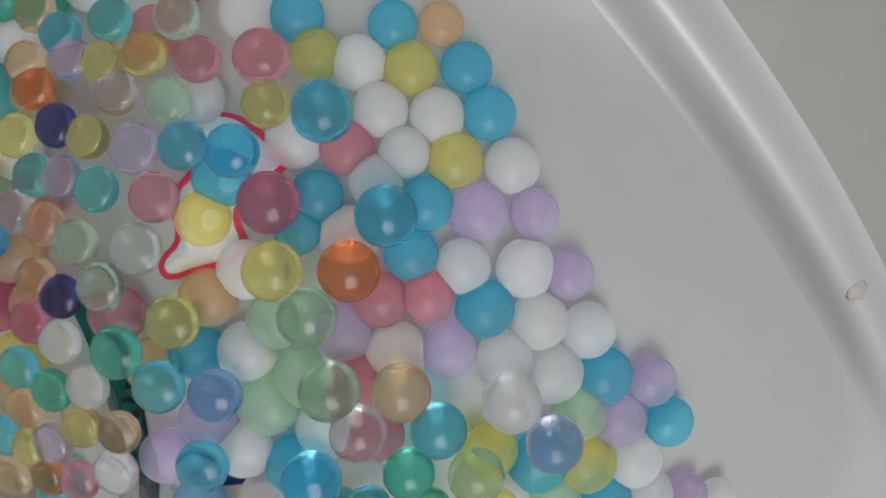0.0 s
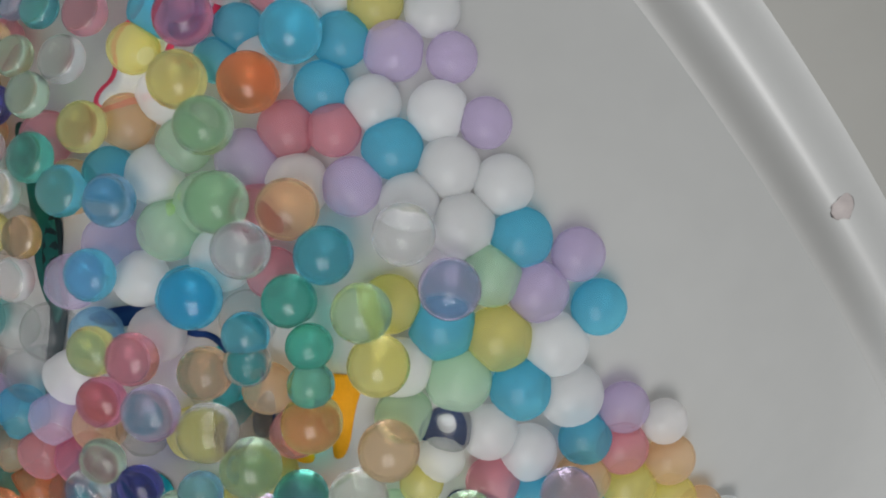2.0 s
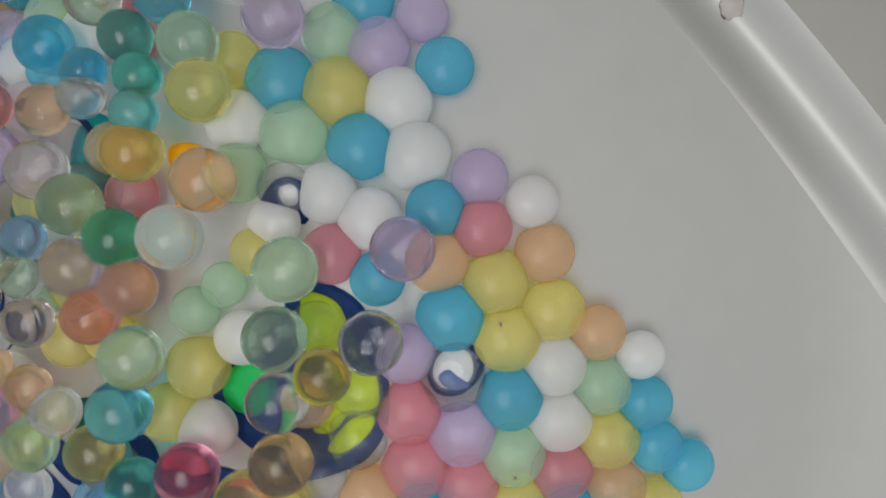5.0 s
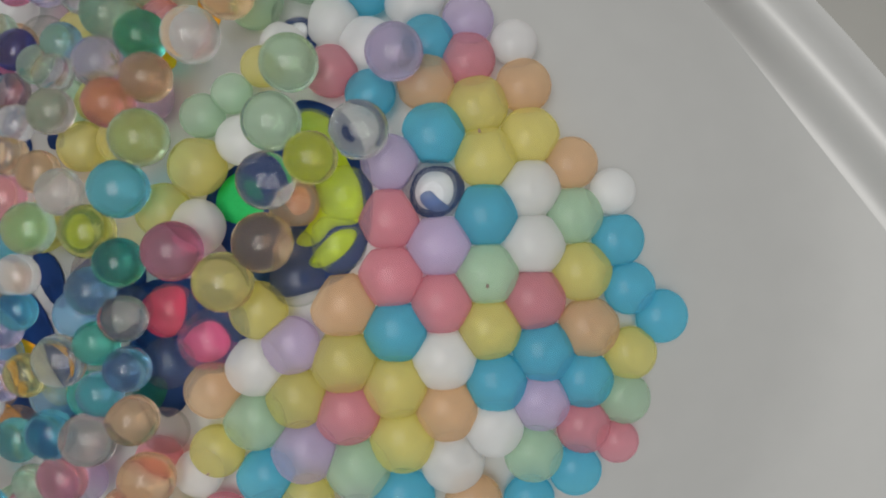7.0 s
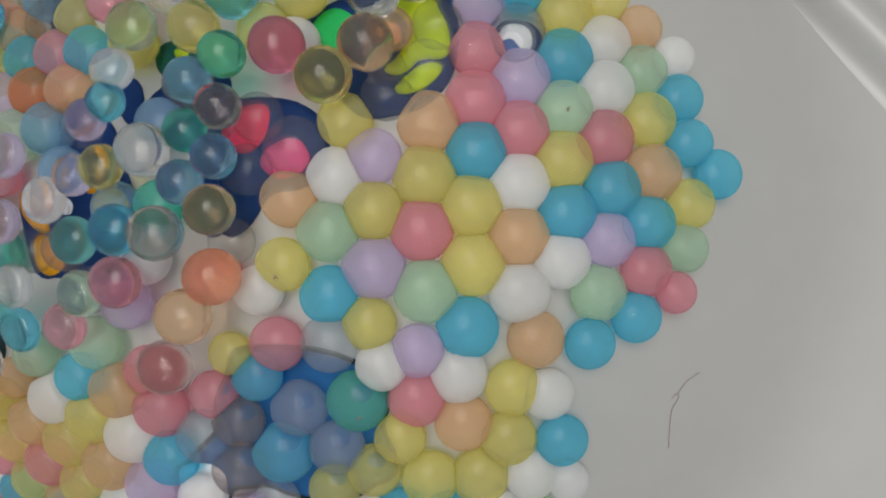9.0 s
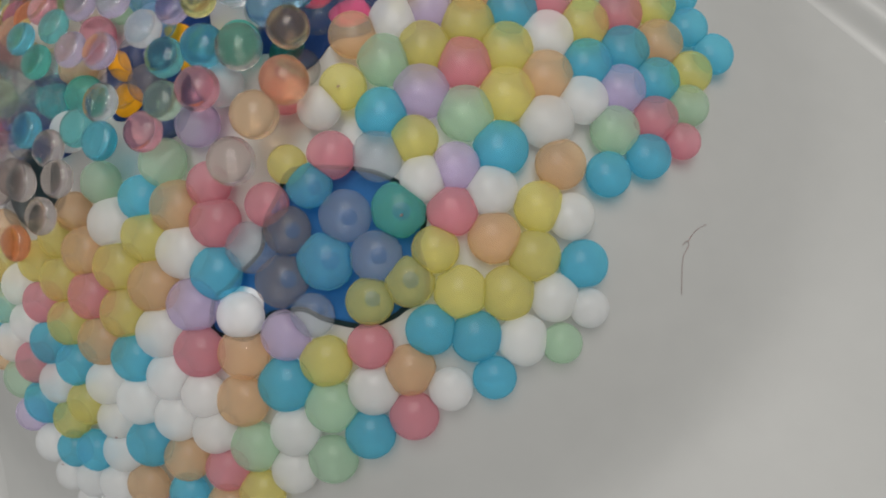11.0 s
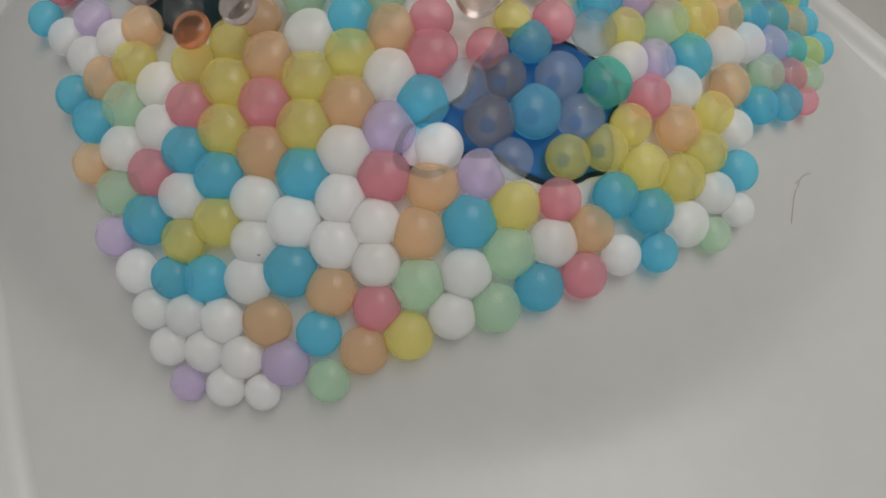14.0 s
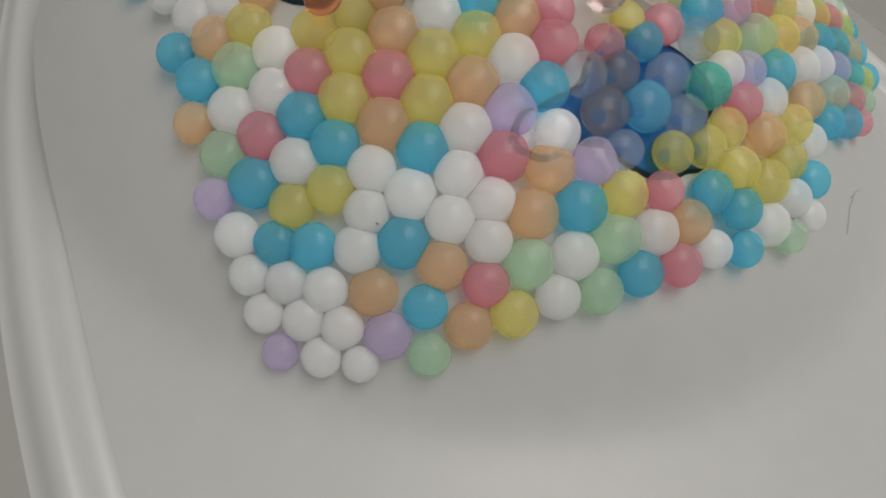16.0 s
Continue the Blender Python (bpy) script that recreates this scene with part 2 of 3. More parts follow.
sticker("white printed paper cut-out with red outline", [
    ("outline", "red", [(-41.9, 166.3), (-33.5, 165.7), (-28.0, 162.4), (-21.5, 157.0), (-23.9, 154.2), (-29.7, 151.6), (-33.3, 147.7), (-29.8, 141.4), (-35.9, 138.7), (-42.0, 137.9), (-49.7, 136.1), (-51.3, 140.3), (-45.6, 144.2), (-49.1, 151.5), (-41.7, 157.3)]),
    ("patch", "white", [(-41.1, 165.4), (-33.9, 165.0), (-28.9, 161.6), (-23.2, 156.8), (-25.5, 155.1), (-30.9, 152.8), (-34.8, 148.3), (-31.7, 141.9), (-36.8, 140.0), (-42.2, 139.2), (-48.3, 137.5), (-49.7, 140.0), (-44.2, 144.0), (-47.5, 151.3), (-40.4, 156.4)])])
sticker("dark green printed paper strip", [
    ("outline", "black", [(-59.0, 118.7), (-56.3, 114.2), (-56.9, 107.0), (-54.1, 97.2), (-61.5, 77.5), (-65.5, 76.4), (-59.5, 96.4), (-62.8, 106.6), (-61.7, 114.0)]),
    ("patch", "bottle", [(-59.7, 106.8), (-58.1, 106.3), (-55.9, 96.9), (-59.4, 92.3)])])
sticker("dark printed paper scrap", [
    ("outline", "bottle", [(-71.3, 134.0), (-63.8, 131.9), (-63.1, 124.2), (-66.8, 122.4), (-70.5, 127.4)])])
sticker("lime printed paper scrap", [
    ("outline", "lime", [(-29.9, 124.8), (-27.5, 124.4), (-27.0, 119.8), (-28.9, 116.3), (-30.7, 116.9)])])
sticker("thin navy printed line on clear film", [
    ("outline", "navy", [(-38.4, 96.1), (-30.9, 97.7), (-24.0, 94.0), (-19.2, 93.9), (-13.9, 88.9), (-15.4, 87.8), (-19.9, 92.9), (-24.7, 92.6), (-31.0, 96.5), (-38.3, 94.9)])])
sticker("ring-shaped lime printed paper cut-out with navy outline", [
    ("outline", "navy", [(28.8, 55.1), (34.2, 55.3), (42.2, 50.3), (45.3, 42.8), (46.9, 32.7), (45.7, 22.3), (40.5, 15.1), (34.3, 12.9), (27.7, 11.2), (23.6, 13.6), (21.3, 16.4), (14.7, 22.8), (12.9, 27.9), (10.3, 34.3), (15.4, 39.7), (20.3, 42.6), (26.4, 44.6)]),
    ("patch", "lime", [(31.4, 53.4), (38.1, 50.5), (39.7, 45.5), (41.6, 40.4), (44.4, 35.3), (44.8, 29.1), (43.2, 26.7), (38.4, 26.9), (35.9, 23.3), (33.0, 22.2), (30.1, 23.5), (34.3, 27.6), (35.9, 35.6), (31.3, 39.6), (30.5, 47.2)]),
    ("patch", "lime", [(32.8, 18.5), (34.7, 21.5), (39.5, 26.2), (44.1, 25.7), (41.1, 20.6), (35.7, 17.4)]),
    ("patch", "green", [(13.4, 34.8), (17.9, 40.2), (24.1, 36.8), (24.7, 29.9), (19.2, 27.4), (14.2, 29.7)]),
    ("patch", "peach", [(27.6, 35.4), (33.1, 36.0), (34.4, 30.7), (30.2, 28.7)])])
sticker("red and pink printed paper cut-out with navy outline", [
    ("outline", "navy", [(-8.1, 15.9), (8.6, 17.0), (17.3, 12.8), (19.9, 6.4), (19.0, 0.7), (14.1, -5.3), (6.2, -5.3), (1.9, -13.8), (-4.5, -16.8), (-7.0, -9.4), (-4.1, 0.3), (-9.3, 2.9)]),
    ("patch", "red", [(-3.7, 13.3), (5.9, 15.6), (5.8, 8.0), (1.9, 2.6), (-4.3, 4.2), (-5.5, 9.4)]),
    ("patch", "pink", [(4.8, 3.9), (11.8, 7.9), (15.9, 2.7), (13.6, -1.4), (7.9, -3.0), (3.8, 0.3)])])
sticker("navy printed paper scrap with teal corner", [
    ("outline", "navy", [(-26.8, 17.6), (-12.1, 25.3), (-4.7, 23.8), (-3.2, 15.8), (-6.9, 10.1), (-15.0, 7.5), (-25.6, 8.2)]),
    ("patch", "teal", [(-15.2, 23.9), (-9.9, 23.7), (-10.3, 16.0), (-14.4, 13.4), (-16.1, 18.7)])])
sticker("amber printed paper cut-out with broad navy outline", [
    ("outline", "navy", [(-52.1, 12.4), (-40.8, 16.6), (-33.1, 10.1), (-30.3, 0.8), (-26.3, -7.9), (-28.3, -16.0), (-31.8, -23.5), (-36.1, -32.2), (-45.7, -32.0), (-49.6, -24.8), (-60.9, -26.1), (-64.0, -15.1), (-67.2, -3.3), (-58.6, -2.2), (-52.1, -1.5)]),
    ("patch", "amber", [(-47.4, 3.5), (-36.5, 1.2), (-35.1, -4.1), (-42.1, -6.0)]),
    ("patch", "amber", [(-40.8, -6.8), (-34.8, -3.5), (-29.0, -6.1), (-29.0, -12.5), (-34.9, -14.9), (-39.0, -11.6)]),
    ("patch", "amber", [(-66.3, -2.9), (-58.3, -3.6), (-53.3, -13.5), (-56.4, -14.8), (-64.3, -10.3)]),
    ("patch", "amber", [(-60.3, -14.3), (-51.8, -15.4), (-47.8, -21.2), (-54.2, -25.6), (-60.2, -22.9)]),
    ("patch", "white", [(-52.2, -4.6), (-45.6, -6.6), (-46.2, -10.3), (-50.0, -9.8)])])
sticker("navy printed paper scrap beside the amber cut-out", [
    ("outline", "navy", [(-15.9, -0.1), (-6.7, 2.2), (-5.3, -3.7), (-8.6, -9.9), (-16.0, -10.1)])])
sticker("teal printed paper cut-out with navy outline", [
    ("outline", "navy", [(-109.9, -1.9), (-94.2, -3.2), (-79.5, -7.5), (-74.1, -18.6), (-69.1, -25.9), (-77.7, -33.8), (-93.9, -30.9), (-113.4, -19.5), (-121.0, -11.0), (-105.5, -8.9)]),
    ("patch", "teal", [(-102.5, -5.8), (-81.4, -9.3), (-79.0, -19.2), (-88.4, -20.4), (-99.3, -14.1)]),
    ("patch", "teal", [(-85.2, -21.0), (-74.0, -24.0), (-76.2, -30.7), (-86.3, -27.3)]),
    ("patch", "blue", [(-119.8, -12.9), (-100.9, -18.9), (-100.7, -27.3), (-113.1, -22.7)])])
sticker("navy printed paper scrap with a red edge", [
    ("outline", "navy", [(-37.9, 24.6), (-27.0, 22.8), (-25.3, 9.1), (-31.9, 11.4)])])
sticker("navy and bottle green printed paper scrap", [
    ("outline", "navy", [(-10.3, 3.9), (-2.4, 7.1), (1.0, -4.4), (-0.9, -9.9), (-6.6, -17.0), (-11.8, -13.5)]),
    ("patch", "bottle", [(-11.1, -6.0), (-1.5, -5.6), (-1.5, -9.9), (-6.6, -15.9), (-10.9, -13.2)])])
sticker("black printed paper scrap", [
    ("outline", "black", [(-106.5, -25.4), (-83.7, -29.0), (-80.5, -37.5), (-78.0, -45.8), (-91.6, -53.1), (-105.7, -48.6), (-114.6, -36.7)])])
sticker("dark printed paper scrap with a yellow patch", [
    ("outline", "bottle", [(-24.9, 31.9), (-13.3, 32.7), (-12.4, 23.8), (-20.1, 21.2), (-24.6, 25.3)]),
    ("patch", "lime", [(-20.5, 30.0), (-14.8, 29.1), (-17.1, 25.0)])])
sticker("orange printed paper scrap in two tones", [
    ("outline", "amber", [(-5.9, 72.4), (-0.1, 71.3), (2.0, 64.9), (-3.0, 65.0)])])
sticker("orange printed paper scrap", [
    ("outline", "amber", [(2.1, 85.4), (12.8, 83.8), (10.4, 77.4), (8.5, 66.2), (4.8, 65.4), (6.2, 75.8)])])
sticker("blue printed paper strip with navy edge", [
    ("outline", "navy", [(-15.0, 58.6), (-10.9, 69.6), (-6.4, 67.3), (-8.9, 59.1)]),
    ("patch", "blue", [(-15.6, 61.7), (-12.7, 68.0), (-10.5, 67.8), (-12.6, 61.1)])])
sticker("navy printed paper scrap", [
    ("outline", "navy", [(-50.6, 53.9), (-41.1, 54.6), (-36.4, 48.1), (-42.8, 45.3)])])
sticker("small navy printed paper scrap", [
    ("outline", "navy", [(-33.3, 52.9), (-28.2, 53.2), (-26.4, 48.3), (-31.8, 47.9)])])
sticker("teal printed paper ring", [
    ("outline", "teal", [(-41.7, 62.0), (-33.5, 61.0), (-31.8, 54.7), (-38.6, 54.3)]),
    ("patch", "white", [(-38.8, 60.2), (-35.0, 59.4), (-34.3, 56.1), (-37.4, 56.2)])])
sticker("navy printed paper strip", [
    ("outline", "navy", [(-51.3, 96.3), (-37.8, 99.4), (-28.4, 98.5), (-27.5, 95.7), (-37.5, 94.8), (-46.2, 93.9)])])
sticker("teal printed paper cut-out with navy edge", [
    ("outline", "teal", [(-20.6, 90.4), (-12.8, 94.3), (-8.4, 85.5), (-11.2, 76.2), (-17.1, 72.0), (-20.7, 78.6)])])
sticker("navy printed paper scrap beside the teal cut-out", [
    ("outline", "navy", [(-11.4, 78.6), (-6.4, 83.2), (-6.7, 71.2), (-12.0, 70.9)])])
sticker("navy printed paper cut-out with white and amber patches", [
    ("outline", "navy", [(-64.7, 63.0), (-47.5, 64.9), (-39.2, 57.5), (-41.0, 48.8), (-35.2, 44.8), (-55.5, 34.8), (-65.9, 44.1)]),
    ("patch", "amber", [(-53.4, 52.5), (-47.9, 51.7), (-50.8, 48.0)]),
    ("patch", "white", [(-44.3, 51.6), (-37.0, 46.3), (-43.1, 43.8)]),
    ("patch", "teal", [(-58.7, 56.7), (-51.6, 57.6), (-54.0, 51.5), (-59.1, 51.5)])])
sticker("teal printed paper scrap", [
    ("outline", "teal", [(-37.7, 75.6), (-30.9, 79.0), (-30.7, 69.2), (-36.8, 71.4)])])
sticker("bottle green printed paper strip", [
    ("outline", "bottle", [(-75.4, 136.0), (-66.0, 133.8), (-64.2, 125.7), (-58.1, 115.2), (-57.1, 101.5), (-59.8, 95.2), (-64.5, 104.0), (-66.6, 120.7)])])

# ---- water beads ----


def unit_ball(segments, rings):
    bm = bmesh.new()
    bmesh.ops.create_uvsphere(bm, u_segments=segments, v_segments=rings, radius=1)
    co, faces = np.array([v.co for v in bm.verts]), [[v.index for v in f.verts] for f in bm.faces]
    bm.free()
    return co, faces


BALL, COARSE = unit_ball(36, 22), unit_ball(20, 12)
LOW = 0.72
placed = []


def bead_pose(x, y, lift):
    n = up(x, y)
    return Matrix.Translation(Vector((x, y, crown(x, y))) + n * lift) @ n.to_track_quat("Z", "Y").to_matrix().to_4x4()


def squeezed(ball, r, pose_m, others, rest, flat):
    """The skin of a bead of radius r, pressed flat against its neighbours and against what it rests on."""
    v = ball[0] * (r, r, r * flat)
    if rest:
        v[:, 2] = np.where(v[:, 2] < 0, v[:, 2] * (min(LOW, rest / r) / flat), v[:, 2])
    back = pose_m.inverted()
    walls = [(back @ o, 0.498) for o in others]
    for w, share in walls:
        d = np.array(w)
        far = float(np.linalg.norm(d))
        d = d / far
        s = v @ d
        lim = far * share
        v = np.where((s > lim)[:, None], v * (lim / np.maximum(s, 1e-9))[:, None], v)
    return v


def mesh_of(name, verts, faces, material):
    me = bpy.data.meshes.new(name)
    me.from_pydata([tuple(map(float, p)) for p in verts], [], faces)
    me.polygons.foreach_set("use_smooth", [True] * len(faces))
    me.materials.append(material)
    return me


def lower_beads(kinds, *places):
    for k, (x, y) in zip(kinds, places):
        placed.append([k, x / 1000, y / 1000, 0])


def upper_beads(kinds, *places):
    for k, (x, y) in zip(kinds, places):
        placed.append([k, x / 1000, y / 1000, 1])


lower_beads("wbboywybww", (-29.9, 183.0), (-19.8, 181.8), (-0.3, 178.9), (9.5, 178.1), (-15.7, 175.2), (-7.0, 173.1), (3.4, 171.3), (14.6, 170.3), (-40.2, 169.4), (-2.6, 164.9))
lower_beads("wbwpwbywwb", (8.7, 162.9), (19.1, 162.0), (-19.6, 161.4), (-9.3, 159.2), (2.1, 157.3), (-34.5, 155.6), (12.2, 154.9), (-3.5, 153.0), (23.8, 152.6), (-15.3, 151.5))
lower_beads("ybblwlwbwo", (-38.4, 149.1), (6.1, 148.3), (-19.2, 146.0), (16.8, 145.6), (-9.1, 144.4), (28.3, 143.7), (-29.5, 140.0), (3.3, 139.8), (13.5, 136.5), (-37.7, 135.4))
lower_beads("wppplgblbw", (26.4, 134.2), (-3.0, 132.8), (-57.7, 132.6), (6.4, 132.2), (35.7, 131.4), (-24.1, 130.8), (17.9, 128.2), (-10.7, 127.7), (-40.6, 125.8), (-30.1, 125.6))
lower_beads("wwlgwwpgwl", (29.1, 124.0), (-0.1, 122.8), (10.5, 121.9), (-18.7, 120.1), (39.7, 120.0), (21.7, 118.3), (-8.3, 118.0), (-26.4, 115.4), (32.0, 113.4), (-38.9, 112.6))
lower_beads("wbpwlgbylc", (-14.6, 109.9), (43.6, 109.8), (-4.3, 107.0), (-32.3, 106.3), (55.0, 105.4), (38.2, 103.4), (-21.9, 102.8), (18.7, 100.0), (47.3, 99.4), (-9.2, 98.7))
lower_beads("wbbywwgbgw", (-28.8, 95.6), (28.8, 94.8), (59.7, 94.5), (40.0, 91.4), (51.3, 88.4), (20.9, 87.5), (32.2, 83.8), (44.6, 80.2), (21.6, 77.5), (54.8, 77.3))
lower_beads("clwwbwwpyp", (30.5, 73.7), (66.2, 72.0), (38.5, 71.9), (28.8, 67.2), (58.3, 66.7), (75.7, 66.3), (46.3, 66.0), (66.5, 62.4), (24.8, 62.1), (39.3, 60.2))
lower_beads("ogobygcwby", (58.2, 57.1), (18.9, 56.2), (77.7, 56.2), (47.5, 54.7), (68.7, 51.7), (12.9, 51.6), (35.9, 45.7), (21.7, 45.6), (60.2, 45.6), (78.9, 44.6))
lower_beads("yyloccwwoy", (12.6, 40.5), (70.3, 40.1), (51.6, 39.6), (87.1, 38.7), (42.9, 33.3), (59.9, 33.3), (79.0, 33.3), (95.2, 32.4), (32.9, 31.7), (5.1, 31.2))
lower_beads("bpwgcclbwc", (70.1, 27.9), (51.5, 27.7), (12.6, 27.4), (87.4, 27.3), (41.2, 22.9), (32.8, 22.0), (60.8, 21.7), (95.9, 21.7), (79.2, 21.4), (33.1, 15.6))
lower_beads("pgybcoppyb", (51.6, 15.5), (70.0, 15.2), (88.5, 15.1), (97.9, 10.9), (5.8, 10.0), (41.9, 9.9), (60.8, 9.6), (78.8, 9.5), (24.8, 9.4), (104.4, 4.2))
lower_beads("bycolcbyww", (51.9, 4.1), (69.8, 3.6), (13.9, 3.3), (89.3, 2.7), (30.7, 1.7), (3.7, -1.7), (80.1, -2.0), (41.1, -2.2), (60.6, -2.4), (22.9, -2.8))
lower_beads("yoybbylpog", (97.6, -3.7), (13.0, -7.9), (50.7, -7.9), (70.5, -8.3), (88.1, -9.0), (30.6, -9.8), (79.0, -13.4), (40.5, -13.5), (60.4, -13.9), (96.1, -14.1))
lower_beads("gcwpywylpp", (21.2, -14.5), (0.2, -17.4), (69.3, -18.7), (87.3, -19.9), (50.9, -20.4), (-21.0, -21.1), (11.3, -22.1), (30.4, -22.2), (-3.2, -24.2), (94.1, -24.4))
lower_beads("gwgwbblybo", (76.7, -25.4), (60.3, -26.1), (41.0, -26.6), (5.6, -27.7), (21.0, -28.3), (85.0, -30.4), (-27.0, -31.4), (28.8, -34.1), (49.1, -34.3), (63.3, -36.2))
lower_beads("bqbplgywgw", (74.8, -36.8), (20.3, -38.6), (-152.3, -39.1), (8.7, -39.2), (38.5, -39.7), (-37.2, -40.6), (-2.3, -41.7), (30.8, -43.2), (-58.5, -44.2), (46.8, -44.6))
lower_beads("lpbywwbpoG", (-127.8, -45.4), (-23.4, -46.4), (3.3, -46.5), (58.1, -47.1), (65.5, -48.4), (-137.7, -49.1), (-44.5, -49.1), (37.6, -50.3), (-69.4, -50.9), (25.2, -51.0))
lower_beads("pooqwwpoyk", (-7.7, -51.3), (-106.9, -51.5), (-33.2, -51.6), (12.0, -53.3), (-115.9, -53.7), (-54.3, -54.9), (-21.8, -55.4), (47.2, -55.4), (-76.7, -57.1), (-2.8, -57.1))
lower_beads("wyybyqoyqw", (-125.8, -57.4), (-42.9, -58.6), (56.5, -58.7), (68.1, -59.2), (33.3, -59.5), (-12.1, -61.3), (-64.8, -61.4), (-106.6, -61.5), (19.2, -62.2), (-31.9, -62.5))
lower_beads("yboyybbwyy", (-86.9, -62.7), (6.7, -63.9), (-116.5, -64.8), (-53.0, -65.6), (26.8, -67.3), (-22.3, -67.5), (-128.3, -67.7), (60.9, -67.8), (49.9, -67.9), (-75.7, -68.0))
lower_beads("wykwoypgpl", (-96.3, -68.5), (38.8, -68.7), (-4.6, -68.9), (69.2, -69.3), (-41.5, -70.7), (17.0, -72.4), (-63.8, -72.6), (-107.0, -72.8), (-85.9, -73.6), (-29.9, -75.1))
lower_beads("bqywbgwbwy", (-118.4, -75.9), (2.5, -76.4), (-52.2, -77.1), (-16.5, -77.3), (31.3, -77.8), (62.3, -78.1), (53.1, -78.3), (42.0, -78.4), (-94.8, -78.8), (-74.6, -79.3))
lower_beads("lwpwobopyo", (-4.7, -81.3), (-40.9, -81.9), (16.3, -82.6), (-105.5, -83.9), (-62.3, -84.1), (-85.1, -84.4), (-16.9, -86.1), (-29.6, -86.2), (4.9, -86.6), (-116.9, -86.9))
lower_beads("obbpbwwwbg", (25.6, -87.3), (45.8, -87.5), (-50.9, -88.1), (-95.1, -89.7), (-74.4, -90.2), (35.1, -91.0), (16.2, -92.5), (-40.2, -92.6), (-6.3, -92.7), (-105.6, -94.4))
lower_beads("wwwgopwybw", (-63.2, -95.0), (-84.5, -95.3), (-30.3, -96.6), (5.1, -97.1), (-19.0, -97.3), (25.6, -97.9), (-51.9, -99.0), (-73.0, -100.4), (-94.8, -100.8), (-40.1, -102.7))
lower_beads("bwwlywgbgw", (14.1, -103.1), (-5.5, -103.9), (-62.5, -104.3), (-106.1, -105.0), (-82.9, -105.3), (-29.0, -105.5), (-17.3, -108.3), (-51.5, -109.7), (3.5, -109.9), (-62.9, -112.9))
lower_beads("owbwbpyoww", (-39.9, -113.0), (-97.1, -113.1), (-75.0, -113.7), (-7.6, -113.7), (-85.8, -114.0), (-27.5, -114.9), (-18.3, -119.8), (-56.6, -121.6), (-91.8, -121.8), (-80.8, -122.4))
lower_beads("bwowwlwgww", (-42.2, -122.6), (-69.7, -122.7), (-29.7, -124.7), (-85.8, -129.9), (-74.4, -130.1), (-50.7, -130.2), (-63.3, -130.5), (-38.6, -132.7), (-67.7, -137.7), (-56.8, -137.7))
lower_beads("l", (-79.4, -138.0))

upper_beads("otgbyloypp", (-70.4, 182.1), (-53.7, 180.0), (-40.3, 179.7), (-64.2, 178.4), (-46.3, 174.3), (-61.5, 174.1), (-71.6, 174.0), (-54.9, 173.4), (-35.8, 172.9), (-23.9, 172.6))
upper_beads("Rkgynbyylb", (-69.3, 169.9), (-51.6, 168.5), (-41.3, 166.9), (-22.9, 165.3), (-63.9, 163.8), (-12.7, 163.5), (-73.0, 162.3), (-57.2, 161.9), (-47.6, 159.9), (-38.3, 159.9))
upper_beads("btltpmcobg", (-29.0, 158.6), (-68.6, 156.0), (-62.4, 155.6), (-55.2, 153.7), (-43.7, 152.2), (-22.3, 150.4), (-72.5, 150.1), (-66.7, 148.4), (-1.2, 146.6), (-59.7, 145.3))
upper_beads("cyoRgnymgw", (-47.4, 144.3), (-21.8, 139.8), (-68.3, 139.2), (-8.0, 138.7), (-54.7, 138.3), (-63.3, 136.6), (-40.7, 132.5), (-70.2, 132.1), (-15.8, 132.0), (-64.1, 129.0))
upper_beads("GbbwGBgooy", (-52.3, 127.4), (-74.0, 123.9), (-44.3, 121.7), (-58.9, 121.4), (-66.8, 120.4), (-33.5, 120.1), (-12.3, 119.4), (0.7, 117.8), (-73.5, 116.8), (-61.1, 114.1))
upper_beads("owcblbybwR", (-53.3, 113.5), (21.2, 112.5), (-7.5, 111.5), (-79.5, 110.7), (-68.1, 110.4), (7.4, 110.0), (-73.6, 109.2), (-37.2, 107.4), (-55.1, 105.9), (-70.0, 104.0))
upper_beads("bploGgbGyp", (-16.7, 103.6), (-63.6, 103.6), (29.5, 102.8), (-79.3, 102.8), (1.5, 102.7), (14.2, 100.0), (-6.4, 97.2), (5.1, 94.8), (-37.1, 93.9), (-28.7, 92.8))
upper_beads("cyotmlycog", (-6.2, 92.3), (17.3, 90.7), (-14.2, 90.6), (5.3, 88.0), (-35.6, 84.5), (-25.4, 83.0), (5.3, 81.1), (-14.3, 79.5), (19.0, 74.8), (-6.5, 72.7))
upper_beads("gnBGwcglcl", (-37.0, 72.5), (-29.8, 67.4), (-16.9, 67.3), (2.5, 66.2), (13.1, 65.5), (-41.8, 65.4), (-22.3, 62.9), (-6.3, 61.5), (-17.2, 60.3), (52.4, 59.8))
upper_beads("ngkopkwkcg", (-35.4, 58.9), (33.2, 58.2), (-28.2, 57.3), (5.0, 57.1), (-2.7, 52.5), (-16.5, 52.0), (-25.9, 50.1), (-36.8, 49.0), (-42.5, 48.2), (30.7, 46.5))
upper_beads("gcooywcbpg", (4.7, 44.8), (46.6, 44.2), (-26.7, 43.7), (-18.2, 39.5), (38.1, 39.1), (-12.7, 35.1), (30.0, 35.1), (0.9, 34.9), (-27.5, 34.9), (-20.4, 28.1))
upper_beads("yomGwyyBbk", (-5.9, 26.9), (29.3, 23.4), (12.0, 22.4), (0.8, 20.6), (-23.8, 18.5), (-76.6, 16.8), (21.6, 16.2), (-5.9, 15.3), (-24.6, 11.5), (0.9, 9.6))
